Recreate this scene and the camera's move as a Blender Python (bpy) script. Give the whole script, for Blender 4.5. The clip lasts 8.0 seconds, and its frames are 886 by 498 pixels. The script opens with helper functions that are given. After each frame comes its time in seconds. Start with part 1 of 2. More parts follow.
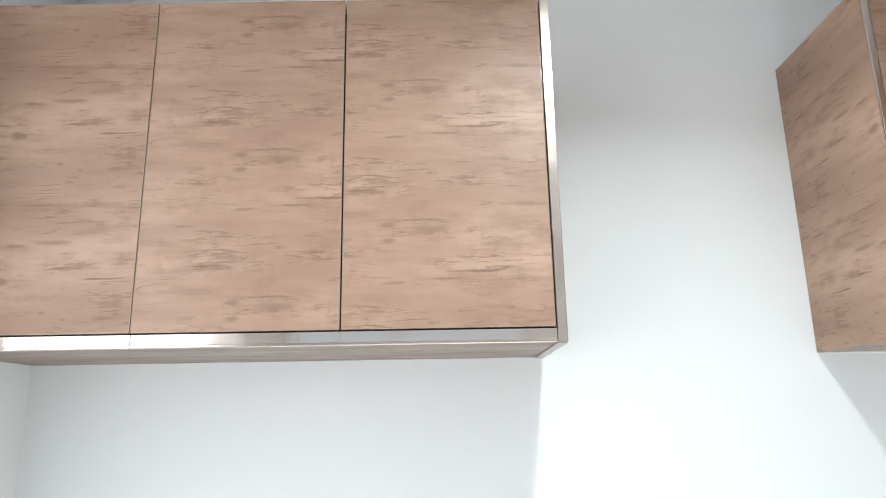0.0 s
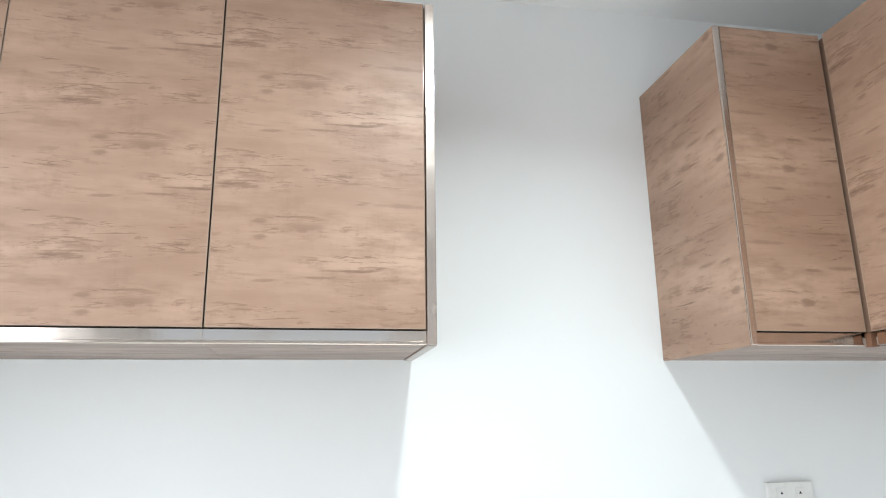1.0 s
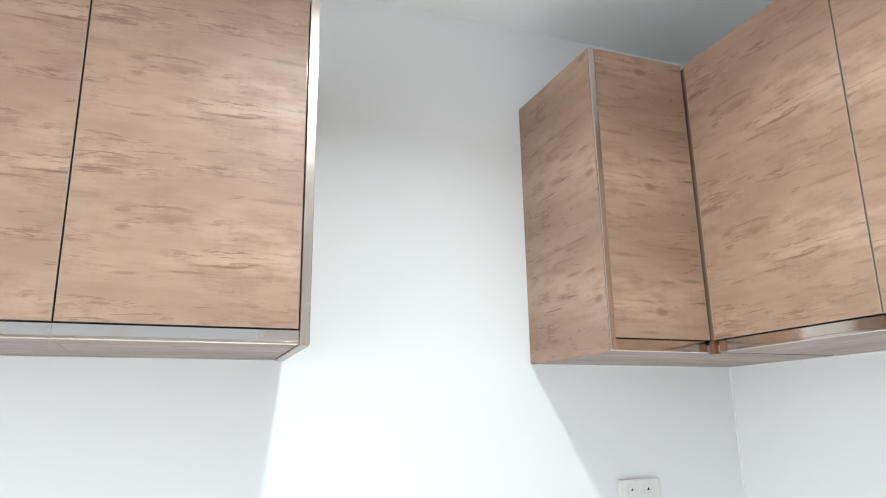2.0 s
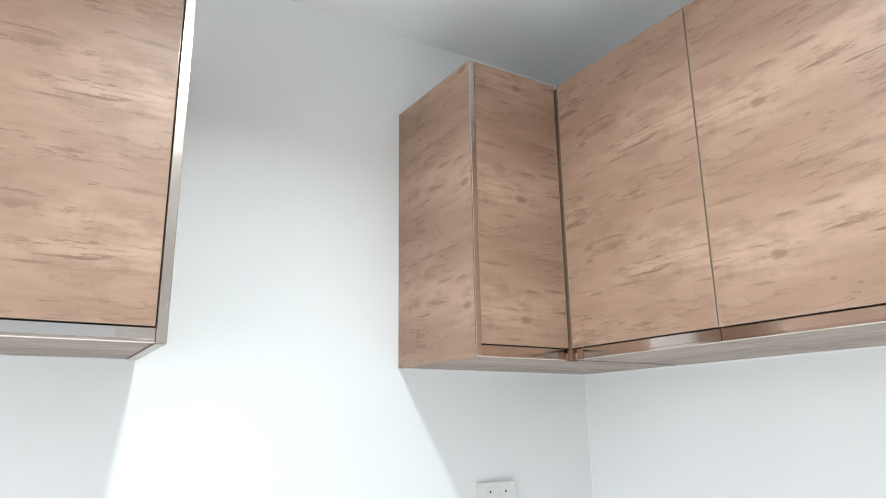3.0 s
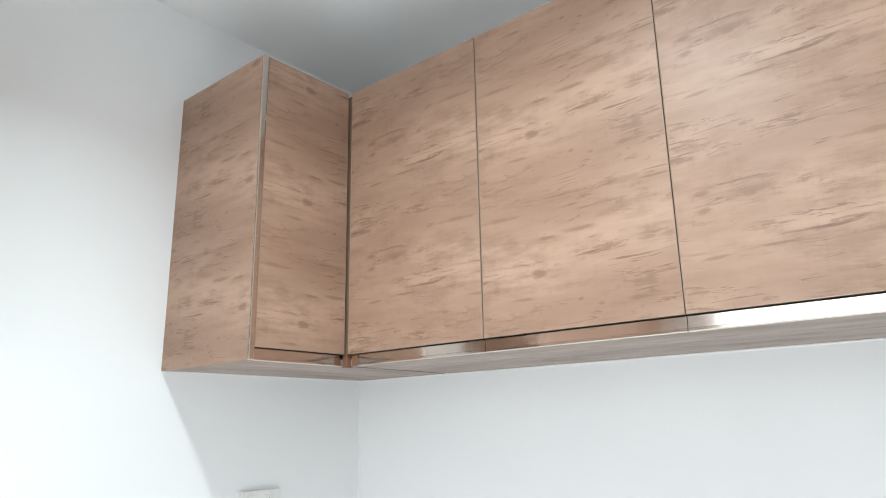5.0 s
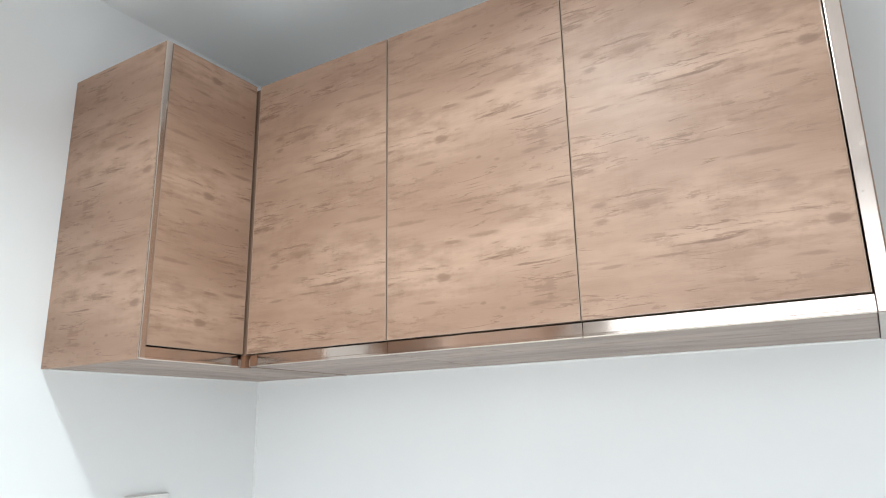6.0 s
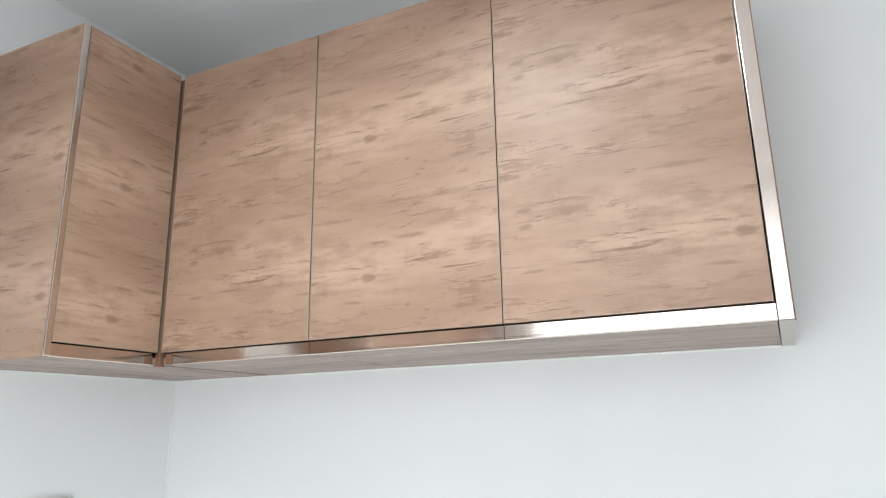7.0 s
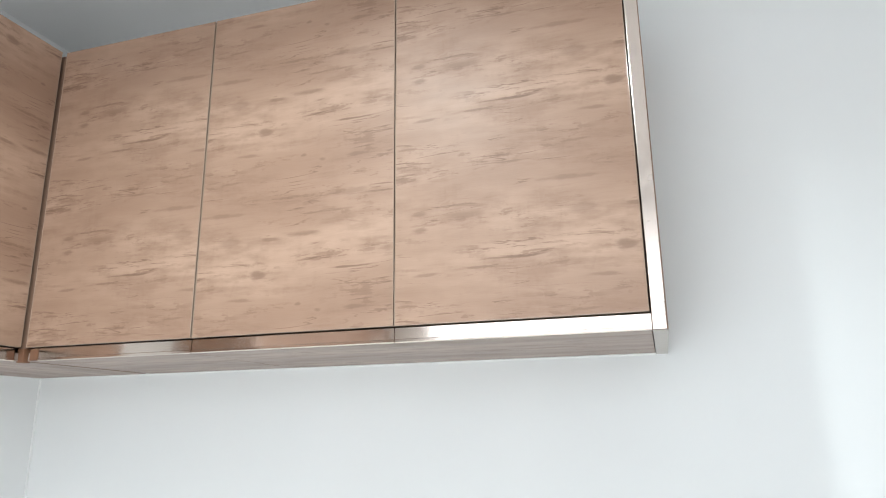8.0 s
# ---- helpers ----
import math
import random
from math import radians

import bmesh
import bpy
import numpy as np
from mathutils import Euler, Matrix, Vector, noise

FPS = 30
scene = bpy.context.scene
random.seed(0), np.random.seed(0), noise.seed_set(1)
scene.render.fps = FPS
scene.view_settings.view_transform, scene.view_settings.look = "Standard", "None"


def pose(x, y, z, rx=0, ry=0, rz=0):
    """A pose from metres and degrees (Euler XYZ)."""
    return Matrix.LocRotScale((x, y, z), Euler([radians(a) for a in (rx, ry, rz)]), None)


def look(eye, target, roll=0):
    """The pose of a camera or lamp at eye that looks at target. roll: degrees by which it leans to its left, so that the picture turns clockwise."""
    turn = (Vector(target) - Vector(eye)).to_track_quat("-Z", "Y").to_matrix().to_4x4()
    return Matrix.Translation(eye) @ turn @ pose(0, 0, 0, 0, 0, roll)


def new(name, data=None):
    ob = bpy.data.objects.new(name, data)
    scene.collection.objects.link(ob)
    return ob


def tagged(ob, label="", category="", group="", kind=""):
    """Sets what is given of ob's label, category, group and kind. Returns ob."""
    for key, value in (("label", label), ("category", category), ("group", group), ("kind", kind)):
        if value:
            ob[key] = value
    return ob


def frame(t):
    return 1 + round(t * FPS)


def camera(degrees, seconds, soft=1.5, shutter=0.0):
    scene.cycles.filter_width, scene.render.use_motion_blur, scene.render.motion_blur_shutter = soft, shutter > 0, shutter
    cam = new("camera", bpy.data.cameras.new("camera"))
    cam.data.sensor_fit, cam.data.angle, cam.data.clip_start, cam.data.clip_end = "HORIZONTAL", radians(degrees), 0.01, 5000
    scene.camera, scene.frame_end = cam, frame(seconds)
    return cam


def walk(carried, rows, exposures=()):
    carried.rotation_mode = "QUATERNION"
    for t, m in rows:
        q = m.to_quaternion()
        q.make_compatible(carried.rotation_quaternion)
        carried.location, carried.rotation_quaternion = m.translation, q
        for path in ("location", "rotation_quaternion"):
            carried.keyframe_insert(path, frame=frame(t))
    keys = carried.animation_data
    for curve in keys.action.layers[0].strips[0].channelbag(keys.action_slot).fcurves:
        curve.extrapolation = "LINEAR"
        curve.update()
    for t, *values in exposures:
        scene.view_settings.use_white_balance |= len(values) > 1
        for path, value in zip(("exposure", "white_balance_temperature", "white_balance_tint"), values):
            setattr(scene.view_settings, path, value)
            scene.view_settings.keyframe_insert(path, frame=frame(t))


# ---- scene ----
cam = camera(65.7, 8.0, soft=1.1)

# The camera stands about 1.2 m in front of the wall cabinets and pans to the right.
PATH = [
    (0, (-0.0123, 0.0082, 1.3509), (-0.0042, 1.9489, 1.834), -1.01),
    (0.5, (-0.0108, 0.0081, 1.3493), (0.1625, 1.9406, 1.8341), -1.00),
    (1, (-0.0093, 0.0077, 1.348), (0.3572, 1.9125, 1.8353), -0.85),
    (1.5, (-0.0078, 0.0071, 1.3467), (0.5294, 1.8708, 1.8346), -0.96),
    (3, (-0.0031, 0.0036, 1.3438), (1.0228, 1.6474, 1.8392), -0.82),
    (3.5, (-0.0016, 0.0019, 1.3432), (1.1721, 1.5427, 1.8416), -0.94),
    (4, (0.0, 0.0, 1.3426), (1.2996, 1.4356, 1.8426), -0.94),
    (4.5, (0.0016, -0.0022, 1.3422), (1.403, 1.3336, 1.8439), -1.06),
    (4.7, (0.0022, -0.0031, 1.3421), (1.4372, 1.2963, 1.8445), -1.08),
    (5.8, (0.0057, -0.0091, 1.3417), (1.6185, 1.0606, 1.8464), -1.05),
    (6, (0.0064, -0.0103, 1.3417), (1.6466, 1.0169, 1.8464), -1.03),
    (6.5, (0.0081, -0.0136, 1.3419), (1.7072, 0.9131, 1.8461), -0.99),
    (7, (0.0097, -0.0171, 1.3421), (1.7491, 0.8318, 1.846), -0.96),
    (7.5, (0.0114, -0.0208, 1.3425), (1.8, 0.7186, 1.8463), -0.79),
    (8, (0.013, -0.0248, 1.3431), (1.8607, 0.551, 1.8473), -0.72),
]
walk(cam, [(t, look(eye, target, roll)) for t, eye, target, roll in PATH])

# ---- plan, metres ----
X_LEFT, X_RIGHT = -0.905, 1.427      # side walls
Y_BACK, Y_FRONT = 1.516, -1.50       # wall behind the cabinets, wall behind the camera
Z_CEIL = 2.40
Z_UNDER = 1.479                      # underside of all wall cabinets
A_FRONT, C_FRONT, B_FRONT = 1.203, 1.177, 1.065
A_SPLITS = (-0.905, -0.557, -0.190, 0.190)
A_END = 0.2075
C_LEFT = 0.8055
B_SPLITS = (1.171, 0.785, 0.390, -0.018)
B_END = -0.0405
LAMP = (0.311, 0.50)
WINDOW = (-0.35, 1.00, 0.75, 2.12)    # opening in the side wall: y from, to, z from, to
FILL_OPENING = (-0.86, 0.44, 2.10)        # unseen opening behind the camera, added for fill light: x from, to, height

# ---- light ----
world = bpy.data.worlds.new("world")
scene.world = world
world.use_nodes = True
sky = world.node_tree.nodes.new("ShaderNodeTexSky")
sky.sky_type, sky.sun_disc = "NISHITA", False
sky.sun_elevation, sky.sun_rotation = radians(50), radians(90)
world.node_tree.links.new(sky.outputs[0], world.node_tree.nodes["Background"].inputs[0])
world.node_tree.nodes["Background"].inputs[1].default_value = 0.1


def downlight_lamp(x, y, watts, colour, spread, drop=0.012):
    data = bpy.data.lights.new("downlight_lamp", "AREA")
    data.shape, data.size, data.energy, data.color = "DISK", 0.09, watts, colour
    data.spread = radians(spread)
    ob = new("downlight_lamp", data)
    ob.matrix_world = pose(x, y, Z_CEIL - drop)
    return ob


def opening_lamp(width, height, m, watts, colour):
    """Area lamp in an opening: daylight at the side, added fill behind the camera."""
    data = bpy.data.lights.new("opening_lamp", "AREA")
    data.shape, data.size, data.size_y, data.energy, data.color = "RECTANGLE", width, height, watts, colour
    ob = new("opening_lamp", data)
    ob.matrix_world = m
    return ob


downlight_lamp(LAMP[0], LAMP[1], 17.3, (0.83, 0.965, 1.0), 143)
downlight_lamp(LAMP[0], LAMP[1], 14, (0.90, 0.965, 1.0), 78, 0.014)    # second, narrower lamp at the same place, added for bounce off the floor
y0, y1, z0, z1 = WINDOW
opening_lamp(z1 - z0, y1 - y0, pose(X_LEFT - 0.06, (y0 + y1) / 2, (z0 + z1) / 2, 0, -90, 0), 22, (0.905, 0.96, 1.0))
# soft fill from behind the camera, added to lift ceiling and doors
x0, x1, z1 = FILL_OPENING
opening_lamp(x1 - x0, z1, pose((x0 + x1) / 2, Y_FRONT - 0.06, z1 / 2, 90, 0, 0), 5, (0.905, 0.96, 1.0))
scene.view_settings.exposure = -0.27

# ---- materials ----


class Nodes:
    """A small wrapper that strings shader nodes together."""

    def __init__(self, name):
        self.mat = bpy.data.materials.new(name)
        self.mat.use_nodes = True
        self.tree = self.mat.node_tree
        self.bsdf = self.tree.nodes["Principled BSDF"]

    def node(self, kind, values=None, **props):
        n = self.tree.nodes.new(kind)
        for k, v in props.items():
            setattr(n, k, v)
        for k, v in (values or {}).items():
            if isinstance(v, bpy.types.NodeSocket):
                self.tree.links.new(v, n.inputs[k])
            else:
                n.inputs[k].default_value = v
        return n

    def math(self, op, a, b=0.0, clamp=False):
        return self.node("ShaderNodeMath", {0: a, 1: b}, operation=op, use_clamp=clamp).outputs[0]

    def noise(self, vector, scale=1.0, detail=2.0, rough=0.5, distortion=0.0):
        return self.node("ShaderNodeTexNoise", {"Vector": vector, "Scale": scale, "Detail": detail, "Roughness": rough, "Distortion": distortion}).outputs[0]

    def scaled(self, vector, scale, offset=(0, 0, 0)):
        return self.node("ShaderNodeMapping", {"Vector": vector, "Scale": scale, "Location": offset}).outputs[0]

    def step(self, value, low, high, to_low=0.0, to_high=1.0):
        return self.node("ShaderNodeMapRange", {0: value, 1: low, 2: high, 3: to_low, 4: to_high}, interpolation_type="SMOOTHSTEP").outputs[0]

    def mix(self, factor, a, b, blend="MIX"):
        return self.node("ShaderNodeMix", {0: factor, 6: a, 7: b}, data_type="RGBA", blend_type=blend).outputs[2]

    def set(self, **values):
        for k, v in values.items():
            k = k.replace("_", " ")
            if isinstance(v, bpy.types.NodeSocket):
                self.tree.links.new(v, self.bsdf.inputs[k])
            else:
                self.bsdf.inputs[k].default_value = v

    def bump(self, height, strength, distance):
        n = self.node("ShaderNodeBump", {"Height": height, "Strength": strength, "Distance": distance})
        self.tree.links.new(n.outputs[0], self.bsdf.inputs["Normal"])


# Marks of the printed oak decor: (along, across, half length, half height, strength). The print repeats every 278 mm across.
REPEAT = 0.278
MARKS = [(0.0, 0.215, 0.016, 0.0050, 0.50), (0.0, 0.187, 0.017, 0.0055, 0.55), (0.163, 0.130, 0.055, 0.0024, 0.80), (0.15, 0.012, 0.080, 0.0015, 0.45),
         (0.336, 0.133, 0.019, 0.0105, 0.62), (-0.042, 0.003, 0.045, 0.010, 0.35), (0.08, 0.207, 0.035, 0.009, 0.30), (0.106, 0.117, 0.032, 0.0028, 0.55),
         (0.007, 0.109, 0.025, 0.0035, 0.45), (0.270, 0.200, 0.030, 0.012, 0.32), (0.255, 0.253, 0.050, 0.005, 0.42)]
MARKS += [(0.511, 0.136, 0.045, 0.0024, 0.80), (0.418, 0.076, 0.008, 0.004, 0.55), (0.456, 0.064, 0.008, 0.004, 0.50), (0.527, 0.065, 0.022, 0.004, 0.5),
          (0.358, 0.198, 0.030, 0.004, 0.50), (0.425, 0.203, 0.040, 0.005, 0.50), (0.304, 0.089, 0.030, 0.004, 0.45), (0.51, 0.273, 0.050, 0.008, 0.35)]


def wood(name, du=0.0, dv=0.0, along="x", tone=0.87, grey=0.0):
    """Pale oak laminate with level grain; du, dv: where on the print the board is cut."""
    n = Nodes(name)
    here = n.node("ShaderNodeTexCoord").outputs["Object"]
    p = n.node("ShaderNodeSeparateXYZ", {0: here})
    a, b = (p.outputs[0], p.outputs[1]) if along == "x" else (p.outputs[1], p.outputs[0])
    a = n.math("ADD", a, du)
    c = n.math("ADD", n.math("ADD", p.outputs[2], n.math("MULTIPLY", b, 1.3)), dv)

    def roll(across):
        """The print wrapped round a roller, so that it repeats without a seam."""
        turn = n.math("MULTIPLY", across, 2 * math.pi / REPEAT)
        r = REPEAT / (2 * math.pi)
        return n.node("ShaderNodeCombineXYZ", {0: a, 1: n.math("MULTIPLY", n.math("COSINE", turn), r), 2: n.math("MULTIPLY", n.math("SINE", turn), r)}).outputs[0]

    wave = n.noise(n.scaled(roll(c), (4.0, 6.0, 6.0)), detail=2)
    lifted = n.math("ADD", c, n.math("MULTIPLY", n.math("SUBTRACT", wave, 0.5), 0.020))
    bent = roll(lifted)

    def field(along_scale, across_scale, k, detail=3, rough=0.55, distortion=0.0):
        return n.noise(n.scaled(bent, (along_scale, across_scale, across_scale), (k * 3.7, k * 1.3, k * 2.1)), detail=detail, rough=rough, distortion=distortion)

    broad = field(2.2, 9.0, 1, 4, 0.6)
    clouds = field(6.0, 26.0, 2, 5, 0.62)
    upright = field(48.0, 14.0, 3, 4, 0.65, 0.6)
    mask = field(5.0, 20.0, 6, 3)
    smudge = field(16.0, 85.0, 4, 5, 0.66, 0.25)
    blot = field(24.0, 60.0, 9, 4, 0.62, 0.3)
    vein = field(5.0, 60.0, 5, 3, 0.5, 0.5)
    vein_mask = field(9.0, 30.0, 10, 2)
    dash = field(11.0, 190.0, 7, 4, 0.6, 0.5)
    fine = field(30.0, 900.0, 8, 2)

    def tint(r, g, bl):
        r, g, bl = r * 1.105, g * 0.995, bl * 0.915
        mean = (r + g + bl) / 3
        return tuple((v + (mean - v) * grey) * tone for v in (r, g, bl)) + (1,)

    colour = n.mix(n.step(broad, 0.30, 0.70), tint(0.345, 0.233, 0.174), tint(0.488, 0.353, 0.276))
    colour = n.mix(n.step(clouds, 0.47, 0.70, 0.0, 0.60), colour, tint(0.272, 0.174, 0.125))
    fibre = n.math("MULTIPLY", n.step(upright, 0.44, 0.72), n.step(clouds, 0.42, 0.64, 0.03, 0.24))
    colour = n.mix(fibre, colour, tint(0.265, 0.168, 0.120))
    torn = n.math("ADD", smudge, n.math("MULTIPLY", n.math("SUBTRACT", upright, 0.5), 0.16))
    spots = n.math("MULTIPLY", n.step(torn, 0.545, 0.605), n.step(mask, 0.44, 0.60, 0.03, 0.52))
    colour = n.mix(spots, colour, tint(0.222, 0.137, 0.097))
    colour = n.mix(n.math("MULTIPLY", n.step(blot, 0.60, 0.645), n.step(mask, 0.38, 0.56, 0.0, 0.26)), colour, tint(0.225, 0.140, 0.100))
    ridge = n.math("ABSOLUTE", n.math("SUBTRACT", vein, 0.52))
    veins = n.math("MULTIPLY", n.step(ridge, 0.002, 0.016, 1.0, 0.0), n.step(vein_mask, 0.52, 0.65, 0.0, 0.64))
    dark = n.math("MULTIPLY", n.step(dash, 0.57, 0.66), n.step(mask, 0.49, 0.66, 0.0, 0.70))
    dark = n.math("MAXIMUM", dark, veins)
    colour = n.mix(dark, colour, tint(0.170, 0.100, 0.070))
    colour = n.mix(n.step(fine, 0.35, 0.75, 0.0, 0.10), colour, tint(0.21, 0.13, 0.09))
    ragged = n.noise(n.scaled(bent, (40.0, 130.0, 130.0), (1.7, 0.4, 0.9)), detail=3)
    rag = n.math("MULTIPLY", n.math("SUBTRACT", ragged, 0.5), 1.5)
    marks = 0.0
    for u, v, w, h, strength in MARKS:
        x = n.math("DIVIDE", n.math("SUBTRACT", a, u), w)
        y = n.math("FRACT", n.math("ADD", n.math("DIVIDE", n.math("SUBTRACT", lifted if h < 0.003 else c, v), REPEAT), 0.5))
        y = n.math("MULTIPLY", n.math("SUBTRACT", y, 0.5), REPEAT / h)
        r = n.math("ADD", n.math("SQRT", n.math("ADD", n.math("MULTIPLY", x, x), n.math("MULTIPLY", y, y))), rag)
        marks = n.math("MAXIMUM", n.step(r, 0.35, 1.20, strength, 0.0), marks)
    colour = n.mix(marks, colour, tint(0.185, 0.113, 0.080))
    n.set(Base_Color=colour, Roughness=n.step(clouds, 0.3, 0.7, 0.43, 0.52), Specular_IOR_Level=0.45)
    n.bump(n.math("ADD", fine, n.math("MULTIPLY", dark, -0.7)), 0.12, 0.0006)
    return n.mat


def paint(name, colour, rough=0.55):
    """Rolled wall paint with a faint orange-peel relief and slight uneven tone."""
    n = Nodes(name)
    here = n.node("ShaderNodeTexCoord").outputs["Object"]
    tone = n.noise(n.scaled(here, (1.3, 1.3, 1.3)), detail=3)
    smear = n.noise(n.scaled(here, (9.0, 9.0, 3.0)), detail=3)
    low = tuple(c * 0.965 for c in colour) + (1,)
    c = n.mix(n.step(tone, 0.3, 0.7), low, tuple(colour) + (1,))
    c = n.mix(n.step(smear, 0.55, 0.8, 0.0, 0.25), c, tuple(v * 0.96 for v in colour) + (1,))
    n.set(Base_Color=c, Roughness=rough, Specular_IOR_Level=0.3)
    peel = n.noise(n.scaled(here, (260.0, 260.0, 260.0)), detail=2)
    n.bump(n.math("ADD", n.math("MULTIPLY", peel, 0.4), n.math("MULTIPLY", smear, 1.5)), 0.10, 0.0012)
    return n.mat


def metal(name, colour, rough, along="x"):
    """Polished nickel-coloured aluminium with faint drawn lines and smudges."""
    n = Nodes(name)
    here = n.node("ShaderNodeTexCoord").outputs["Object"]
    drawn = n.noise(n.scaled(here, (3.0, 900.0, 900.0) if along == "x" else (900.0, 900.0, 3.0)), detail=2)
    smudge = n.noise(n.scaled(here, (16.0, 16.0, 16.0)), detail=3)
    c = n.mix(n.step(smudge, 0.5, 0.75, 0.0, 0.35), tuple(colour) + (1,), tuple(v * 0.82 for v in colour) + (1,))
    n.set(Base_Color=c, Metallic=1.0, Roughness=n.math("ADD", n.step(smudge, 0.4, 0.75, rough, rough + 0.10), n.math("MULTIPLY", drawn, 0.03)))
    n.bump(drawn, 0.05, 0.0003)
    return n.mat


def plain(name, colour, rough=0.5, spec=0.4):
    n = Nodes(name)
    here = n.node("ShaderNodeTexCoord").outputs["Object"]
    dust = n.noise(n.scaled(here, (60.0, 60.0, 60.0)), detail=3)
    n.set(Base_Color=n.mix(n.step(dust, 0.4, 0.75, 0.0, 0.5), tuple(colour) + (1,), tuple(c * 0.88 for c in colour) + (1,)), Roughness=rough, Specular_IOR_Level=spec)
    return n.mat


WALL = paint("white_wall_paint", (0.86, 0.86, 0.855))
CEILING = paint("white_ceiling_paint", (0.87, 0.865, 0.86), 0.8)
# the floor stays out of view, kept pale to throw lamp light back up
FLOOR = plain("pale_bounce_floor", (0.80, 0.79, 0.77), 0.3)
PULL = metal("nickel_aluminium", (0.65, 0.565, 0.51), 0.08)
TRIM = metal("nickel_trim", (0.64, 0.55, 0.495), 0.18, "z")
BAND = plain("bronze_edge_band", (0.40, 0.29, 0.22), 0.16, 0.8)
PANEL = wood("oak_laminate_panel", 0.15, 0.02, grey=0.45)
SIDE = wood("oak_laminate_side", 0.308, 0.023, "y")
EDGING = plain("pale_grey_edging", (0.46, 0.42, 0.385), 0.5)
# cabinet tops are out of view; pale colour bounces light to the ceiling
BOUNCE_PANEL = plain("pale_bounce_panel", (0.78, 0.755, 0.72), 0.6)
INSIDE = plain("brown_cabinet_inside", (0.20, 0.125, 0.085), 0.7)
RAW = plain("raw_reddish_wood", (0.19, 0.088, 0.048), 0.65)
DARK = plain("dark_brown_filler", (0.21, 0.122, 0.082), 0.6)
PLASTIC = plain("white_socket_plastic", (0.80, 0.79, 0.76), 0.35, 0.5)
SEALANT = plain("white_sealant", (0.88, 0.88, 0.87), 0.4)
SLOT = plain("dark_socket_slot", (0.02, 0.02, 0.02), 0.6)

# ---- mesh helpers ----


def box(bm, x0, x1, y0, y1, z0, z1, bevel=0.0):
    made = bmesh.ops.create_cube(bm, size=1.0, matrix=Matrix.LocRotScale(((x0 + x1) / 2, (y0 + y1) / 2, (z0 + z1) / 2), None, (x1 - x0, y1 - y0, z1 - z0)))
    if bevel:
        edges = list({e for v in made["verts"] for e in v.link_edges})
        bmesh.ops.bevel(bm, geom=edges, offset=bevel, segments=2, profile=0.6, affect="EDGES")


def strip(bm, outline, x0, x1):
    """An outline of (y, z) drawn along x from x0 to x1."""
    ends = [[bm.verts.new((x, y, z)) for y, z in outline] for x in (x0, x1)]
    for i in range(len(outline)):
        j = (i + 1) % len(outline)
        bm.faces.new((ends[0][i], ends[0][j], ends[1][j], ends[1][i]))
    bm.faces.new(ends[0][::-1])
    bm.faces.new(ends[1])
    bmesh.ops.recalc_face_normals(bm, faces=bm.faces)


def part(name, bm, material, parent=None, label=""):
    data = bpy.data.meshes.new(name)
    bm.to_mesh(data)
    bm.free()
    data.materials.append(material)
    ob = new(name, data)
    ob.parent = parent
    return tagged(ob, label)


def block(name, size, material, parent=None, bevel=0.0, label=""):
    bm = bmesh.new()
    box(bm, *size, bevel)
    return part(name, bm, material, parent, label)


def empty(name, m, label, category, group=""):
    ob = new(name)
    ob.empty_display_size = 0.05
    ob.matrix_world = m
    return tagged(ob, label, category, group)


# ---- the room ----
T = 0.12
tagged(block("floor", (X_LEFT - T, X_RIGHT + T, Y_FRONT - T, Y_BACK + T, -0.10, 0.0), FLOOR), "unseen kitchen floor, pale to bounce light up", "floor", kind="structure")
tagged(block("ceiling", (X_LEFT - T, X_RIGHT + T, Y_FRONT - T, Y_BACK + T, Z_CEIL, Z_CEIL + 0.10), CEILING), "plain white painted ceiling over the cabinets", "ceiling", kind="structure")
tagged(block("wall_north", (X_LEFT - T, X_RIGHT + T, Y_BACK, Y_BACK + T, 0.0, Z_CEIL), WALL), "plain white painted wall with wall cabinets", "wall", kind="structure")
tagged(block("wall_east", (X_RIGHT, X_RIGHT + T, Y_FRONT, Y_BACK, 0.0, Z_CEIL), WALL), "plain white painted wall under the cabinet row", "wall", kind="structure")
bm = bmesh.new()
for y0, y1, z0, z1 in ((Y_FRONT, WINDOW[0], 0, Z_CEIL), (WINDOW[1], Y_BACK, 0, Z_CEIL), (WINDOW[0], WINDOW[1], 0, WINDOW[2]), (WINDOW[0], WINDOW[1], WINDOW[3], Z_CEIL)):
    box(bm, X_LEFT - T, X_LEFT, y0, y1, z0, z1)
tagged(part("wall_west", bm, WALL), "plain white painted side wall", "wall", kind="structure")
bm = bmesh.new()
for x0, x1, z0 in ((X_LEFT - T, FILL_OPENING[0], 0), (FILL_OPENING[1], X_RIGHT + T, 0), (FILL_OPENING[0], FILL_OPENING[1], FILL_OPENING[2])):
    box(bm, x0, x1, Y_FRONT - T, Y_FRONT, z0, Z_CEIL)
tagged(part("wall_south", bm, WALL), "plain white painted wall with a wide opening added for fill light", "wall", kind="structure")

# ---- wall cabinets; in each one x runs along its front, y into the wall, z up from its underside ----
H = 0.678          # height of the cabinets
DOOR_Z = 0.0275    # lower edge of the doors
GAP = 0.0010


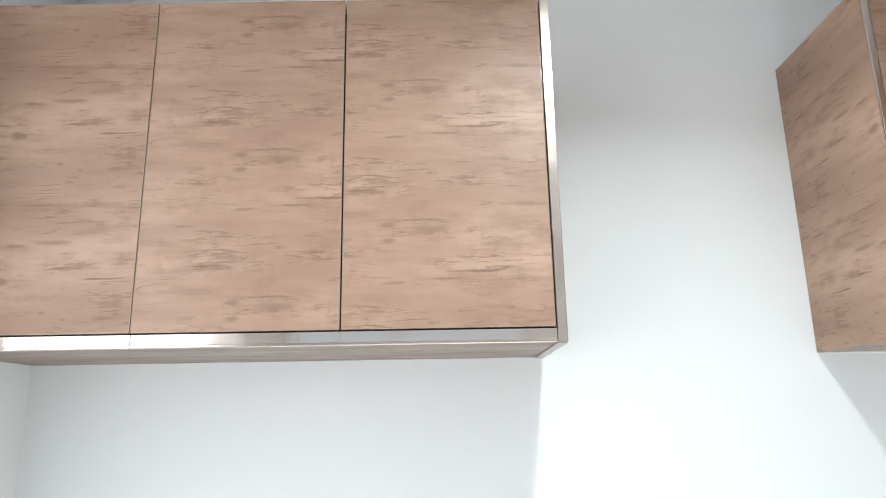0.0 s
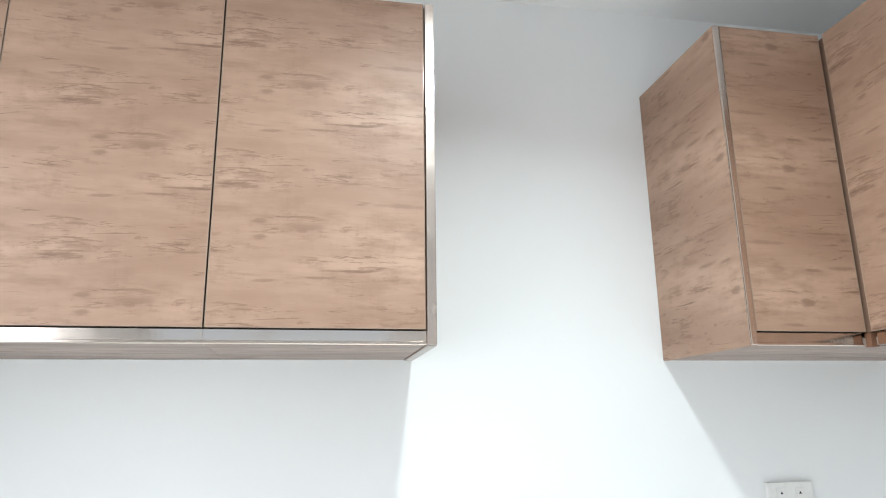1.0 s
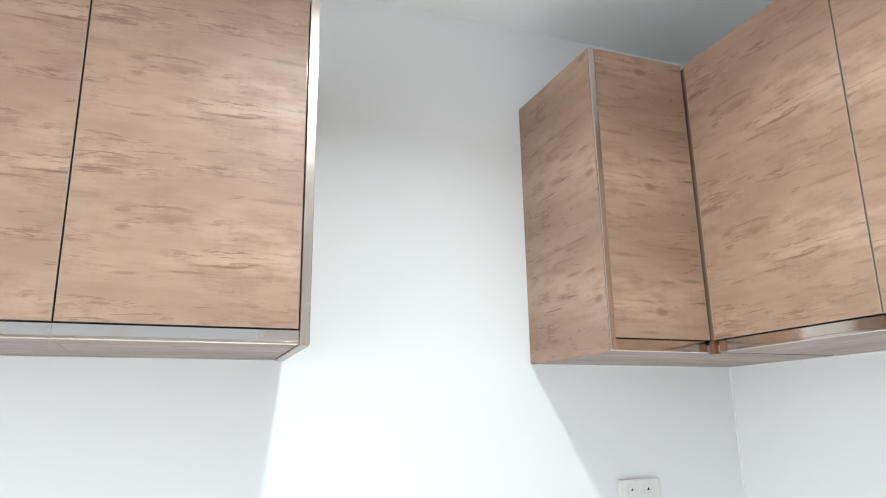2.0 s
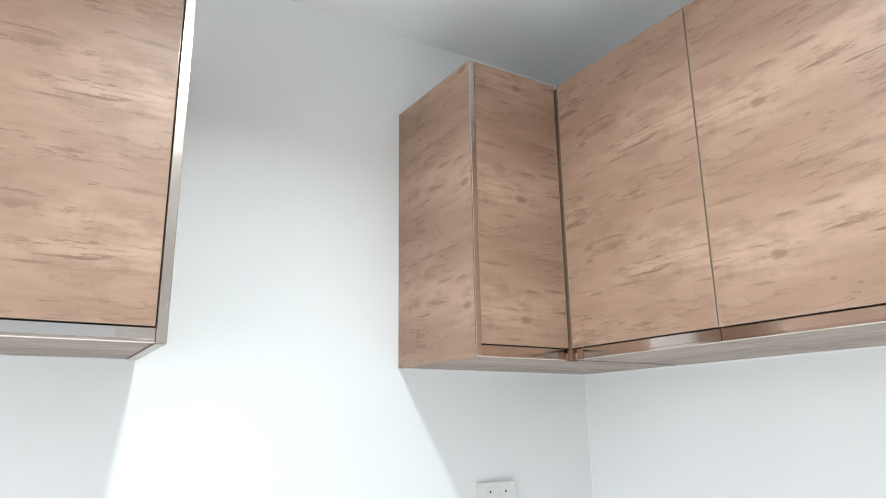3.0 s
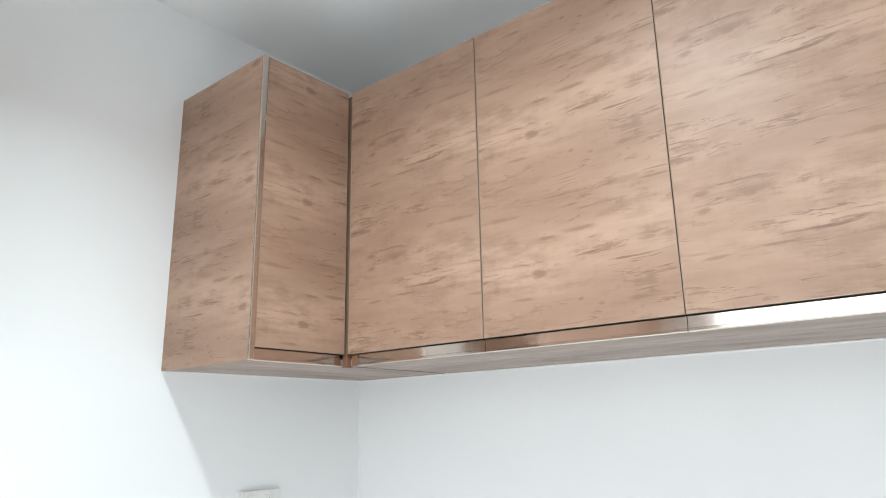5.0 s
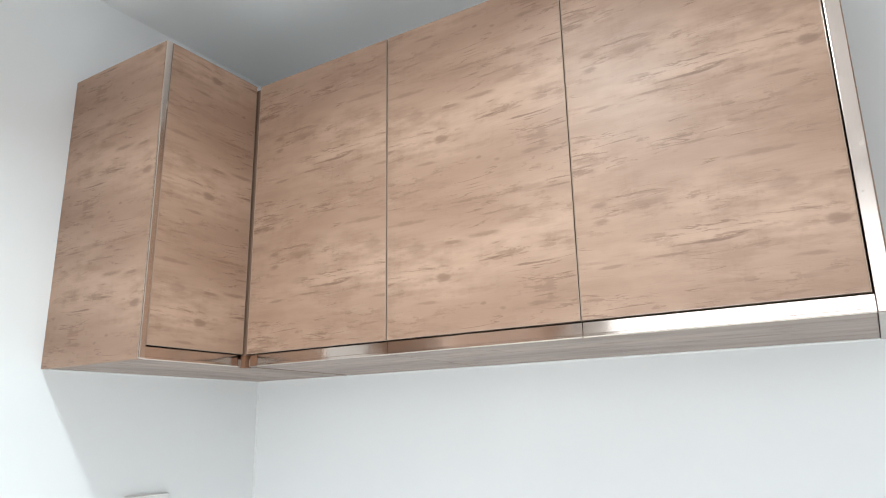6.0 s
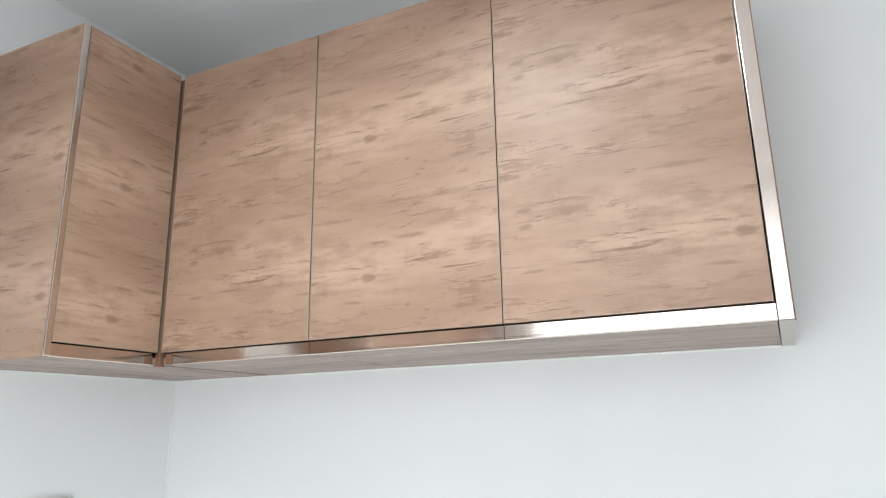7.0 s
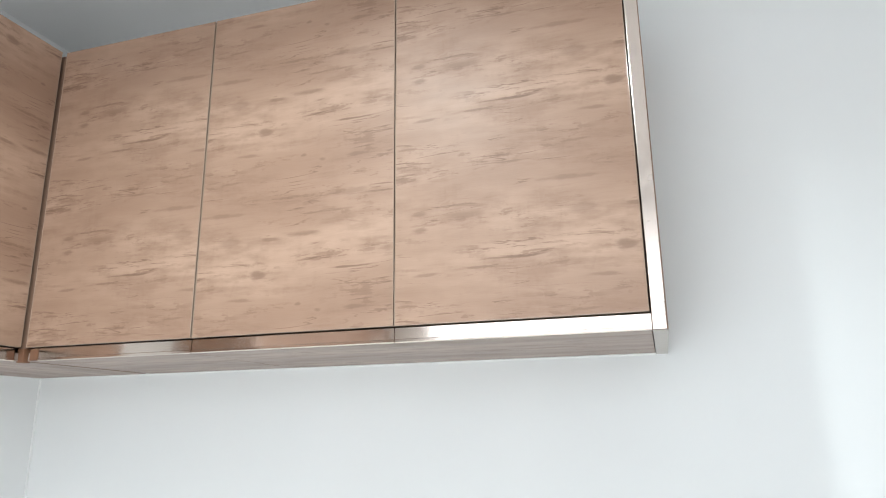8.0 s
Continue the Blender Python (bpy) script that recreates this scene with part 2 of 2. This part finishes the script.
def door(cabinet, x0, x1, material, left=GAP, right=GAP):
    """A laminate door of 18 mm with a thin glossy band round its edge."""
    a, b, c, d = x0 + left, x1 - right, DOOR_Z, H
    e = 0.0012
    ob = block("door", (a + e, b - e, 0.0, 0.018, c + e, d - e), material, cabinet, 0.0006)
    bm = bmesh.new()
    box(bm, a, a + e, -0.0004, 0.018, c, d, 0.0005)
    box(bm, b - e, b, -0.0004, 0.018, c, d, 0.0005)
    box(bm, a + e, b - e, -0.0001, 0.018, c, c + e, 0.0004)
    box(bm, a + e, b - e, -0.0001, 0.018, d - e, d, 0.0004)
    part("edge_band", bm, BAND, ob, "thin glossy bronze edge band")
    return ob


def finger_pull(cabinet, x0, x1):
    """The drawn metal profile under a door: a leaning face that ends in a rounded lip."""
    bm = bmesh.new()
    strip(bm, [(0.0045, 0.0245), (0.0043, 0.0062), (0.0031, 0.0054), (0.0028, 0.0016), (0.0045, 0.0), (0.0066, 0.0), (0.0066, 0.0245)], x0 + 0.0007, x1 - 0.0007)
    return part("finger_pull", bm, PULL, cabinet, "polished nickel-coloured metal finger pull")


def carcass(cabinet, x0, x1, depth):
    block("bottom_panel", (x0, x1, 0.0084, depth, 0.0012, 0.017), PANEL, cabinet, 0.0006)
    block("top_panel", (x0, x1, 0.0202, depth, H - 0.017, H - 0.001), BOUNCE_PANEL, cabinet, 0.0, "out-of-view top panel, pale to bounce light")
    block("side_panel", (x0, x0 + 0.016, 0.0204, depth, 0.0172, H - 0.0172), INSIDE, cabinet)
    block("side_panel", (x1 - 0.016, x1, 0.0204, depth, 0.0172, H - 0.0172), INSIDE, cabinet)
    block("back_panel", (x0 + 0.0162, x1 - 0.0162, depth - 0.006, depth, 0.0172, H - 0.0172), INSIDE, cabinet)


def end_panel(cabinet, x0, x1, depth, edging=True, reveal=0.0, round_edge=0.0008):
    """A finished end board with a flat metal strip on its front edge."""
    ob = block("end_panel", (x0, x1, 0.0036, depth, 0.0, H), SIDE, cabinet, 0.0006)
    if edging:
        block("bottom_edging", (x0, x1, 0.0036, depth, -0.0016, -0.0001), EDGING, ob, 0.0, "pale grey edging")
    block("edge_strip", (x0, x1 - reveal, -0.0018, 0.0034, 0.0, H), TRIM, ob, round_edge, "flat polished metal edge strip")
    return ob


def wall_cabinet(m, splits, depth, woods, label, end=None, end_gap=0.0017, reveal=0.0, inset=0.0, group="wall cabinets"):
    """Unit with one door between each two splits; end: (x0, x1) of an end panel, left or right of the doors."""
    cab = empty("wall_cabinet", m, label, "cabinet", group)
    carcass(cab, splits[0] + 0.0011, splits[-1] - 0.0011, depth)
    for x0, x1, mat in zip(splits, splits[1:], woods):
        door(cab, x0, x1, mat, end_gap if x0 == splits[0] else GAP, GAP if x1 != splits[-1] else 0.0024 if end else end_gap)
        finger_pull(cab, x0 + (inset if x0 == splits[0] else 0.0), x1)
    if end:
        end_panel(cab, end[0], end[1], depth, reveal=reveal)
    return cab


D_A, D_C, D_B = Y_BACK - A_FRONT - 0.001, Y_BACK - C_FRONT - 0.001, X_RIGHT - B_FRONT - 0.001

# row over the back wall: a two-door unit beside the side wall and a one-door unit with a finished end
x = A_SPLITS
wall_cabinet(pose(x[0] + 0.001, A_FRONT, Z_UNDER), (0, x[1] - x[0], x[2] - x[0]), D_A,
             (wood("oak_laminate_door", 0.228, 0.011), wood("oak_laminate_door", -0.525, 0.137)),
             "two-door oak laminate wall cabinet with metal finger pulls")
wall_cabinet(pose(x[2], A_FRONT, Z_UNDER), (0, x[3] - x[2]), D_A,
             (wood("oak_laminate_door", -0.085, 0.0),),
             "one-door oak laminate wall cabinet with metal-edged end", (x[3] - x[2] + 0.0004, A_END - x[2]), 0.0024)

# narrow corner unit
w = B_FRONT - C_LEFT
corner = empty("corner_cabinet", pose(C_LEFT, C_FRONT, Z_UNDER), "narrow oak laminate corner wall cabinet with finished side", "cabinet", "wall cabinets")
carcass(corner, 0.0146, X_RIGHT - C_LEFT - 0.001, D_C)
end_panel(corner, 0.0, 0.0140, D_C, False, round_edge=0.0021)
door(corner, 0.0146, w - 0.004, wood("oak_laminate_door", 0.20, 0.05))
finger_pull(corner, 0.0146, w - 0.012)

# row over the right-hand wall
y = B_SPLITS
turn = pose(0, 0, 0, 0, 0, -90)
at = pose(B_FRONT, y[0], Z_UNDER) @ turn
wall_cabinet(at, (0, y[0] - y[1]), D_B,
             (wood("oak_laminate_door", -0.076, -0.028),),
             "one-door oak laminate wall cabinet beside the corner", inset=0.031)
wall_cabinet(pose(B_FRONT, y[1], Z_UNDER) @ turn, (0, y[1] - y[2], y[1] - y[3]), D_B,
             (wood("oak_laminate_door", 0.203, 0.0), wood("oak_laminate_door", -0.442, 0.0)),
             "two-door oak laminate wall cabinet with metal-edged end", (y[1] - y[3] + 0.0004, y[1] - B_END), reveal=0.0018)

# raw filler post in the inside corner
filler = empty("corner_filler", pose(B_FRONT, y[0], Z_UNDER), "dark wooden filler post with raw reddish lower end", "filler")
block("post", (0.0025, 0.018, 0.002, C_FRONT + 0.012 - y[0], 0.026, H - 0.006), DARK, filler, 0.0008)
block("raw_end", (0.0035, 0.018, -0.030, -0.010, 0.002, 0.0242), RAW, filler, 0.0008, "raw reddish wood block")
block("raw_end", (-0.001, 0.016, 0.001, C_FRONT + 0.012 - y[0], -0.0015, 0.0255), RAW, filler, 0.0008, "raw reddish wood end")

# white sealant along the joints of wall and cabinets


def sealant(p, q, r=0.0022):
    """A thin round bead from p to q."""
    p, q = Vector(p), Vector(q)
    bm = bmesh.new()
    turn_to = (q - p).to_track_quat("Z", "Y").to_matrix().to_4x4()
    bmesh.ops.create_cone(bm, cap_ends=True, segments=8, radius1=r, radius2=r, depth=(q - p).length, matrix=Matrix.Translation((p + q) / 2) @ turn_to)
    return tagged(part("sealant_trim", bm, SEALANT), "thin white sealant bead along the wall", "sealant", kind="structure")


zs = Z_UNDER - 0.0004
sealant((X_LEFT + 0.004, Y_BACK - 0.0004, zs), (A_END - 0.004, Y_BACK - 0.0004, zs), 0.0010)
sealant((C_LEFT + 0.004, Y_BACK - 0.0008, zs), (X_RIGHT - 0.001, Y_BACK - 0.0008, zs))
sealant((X_RIGHT - 0.0008, Y_BACK - 0.001, zs), (X_RIGHT - 0.0008, B_END + 0.004, zs))
sealant((X_RIGHT - 0.0010, Y_BACK - 0.0010, 0.9), (X_RIGHT - 0.0010, Y_BACK - 0.0010, zs - 0.003), 0.0030)

# ---- double socket on the back wall ----
SX, SZ, SW, SH = 1.030, 1.128, 0.118, 0.072
socket = empty("wall_socket", pose(SX + SW / 2, Y_BACK, SZ + SH / 2), "white plastic double wall socket below the corner cabinet", "socket")
block("plate", (-SW / 2, SW / 2, -0.010, 0.0, -SH / 2, SH / 2), PLASTIC, socket, 0.0018)
for cx in (-0.024, 0.024):
    insert = block("insert", (cx - 0.0115, cx + 0.0115, -0.0120, -0.0102, -0.024, 0.024), PLASTIC, socket, 0.0007)
    for dz in (0.012, -0.012):
        bm = bmesh.new()
        bmesh.ops.create_cone(bm, cap_ends=True, segments=3, radius1=0.0042, radius2=0.0042, depth=0.0006, matrix=Matrix.Translation((cx, -0.0122, dz)) @ pose(0, 0, 0, 90, 0, 0))
        part("pin_hole", bm, SLOT, insert)

# ---- recessed ceiling light that throws the shadows ----


def downlight(x, y):
    bm = bmesh.new()
    outline = ((0.047, -0.001), (0.058, -0.001), (0.060, -0.003), (0.058, -0.006), (0.049, -0.008), (0.047, -0.006))
    n = 40
    rings = [[bm.verts.new((r * math.cos(2 * math.pi * k / n), r * math.sin(2 * math.pi * k / n), z)) for r, z in outline] for k in range(n)]
    for k in range(n):
        for i in range(len(outline)):
            j = (i + 1) % len(outline)
            bm.faces.new((rings[k][i], rings[k][j], rings[(k + 1) % n][j], rings[(k + 1) % n][i]))
    bmesh.ops.recalc_face_normals(bm, faces=bm.faces)
    ob = part("ceiling_light", bm, PLASTIC)
    ob.matrix_world = pose(x, y, Z_CEIL)
    return tagged(ob, "round white rim of a small ceiling light", "ceiling light")


downlight(*LAMP)
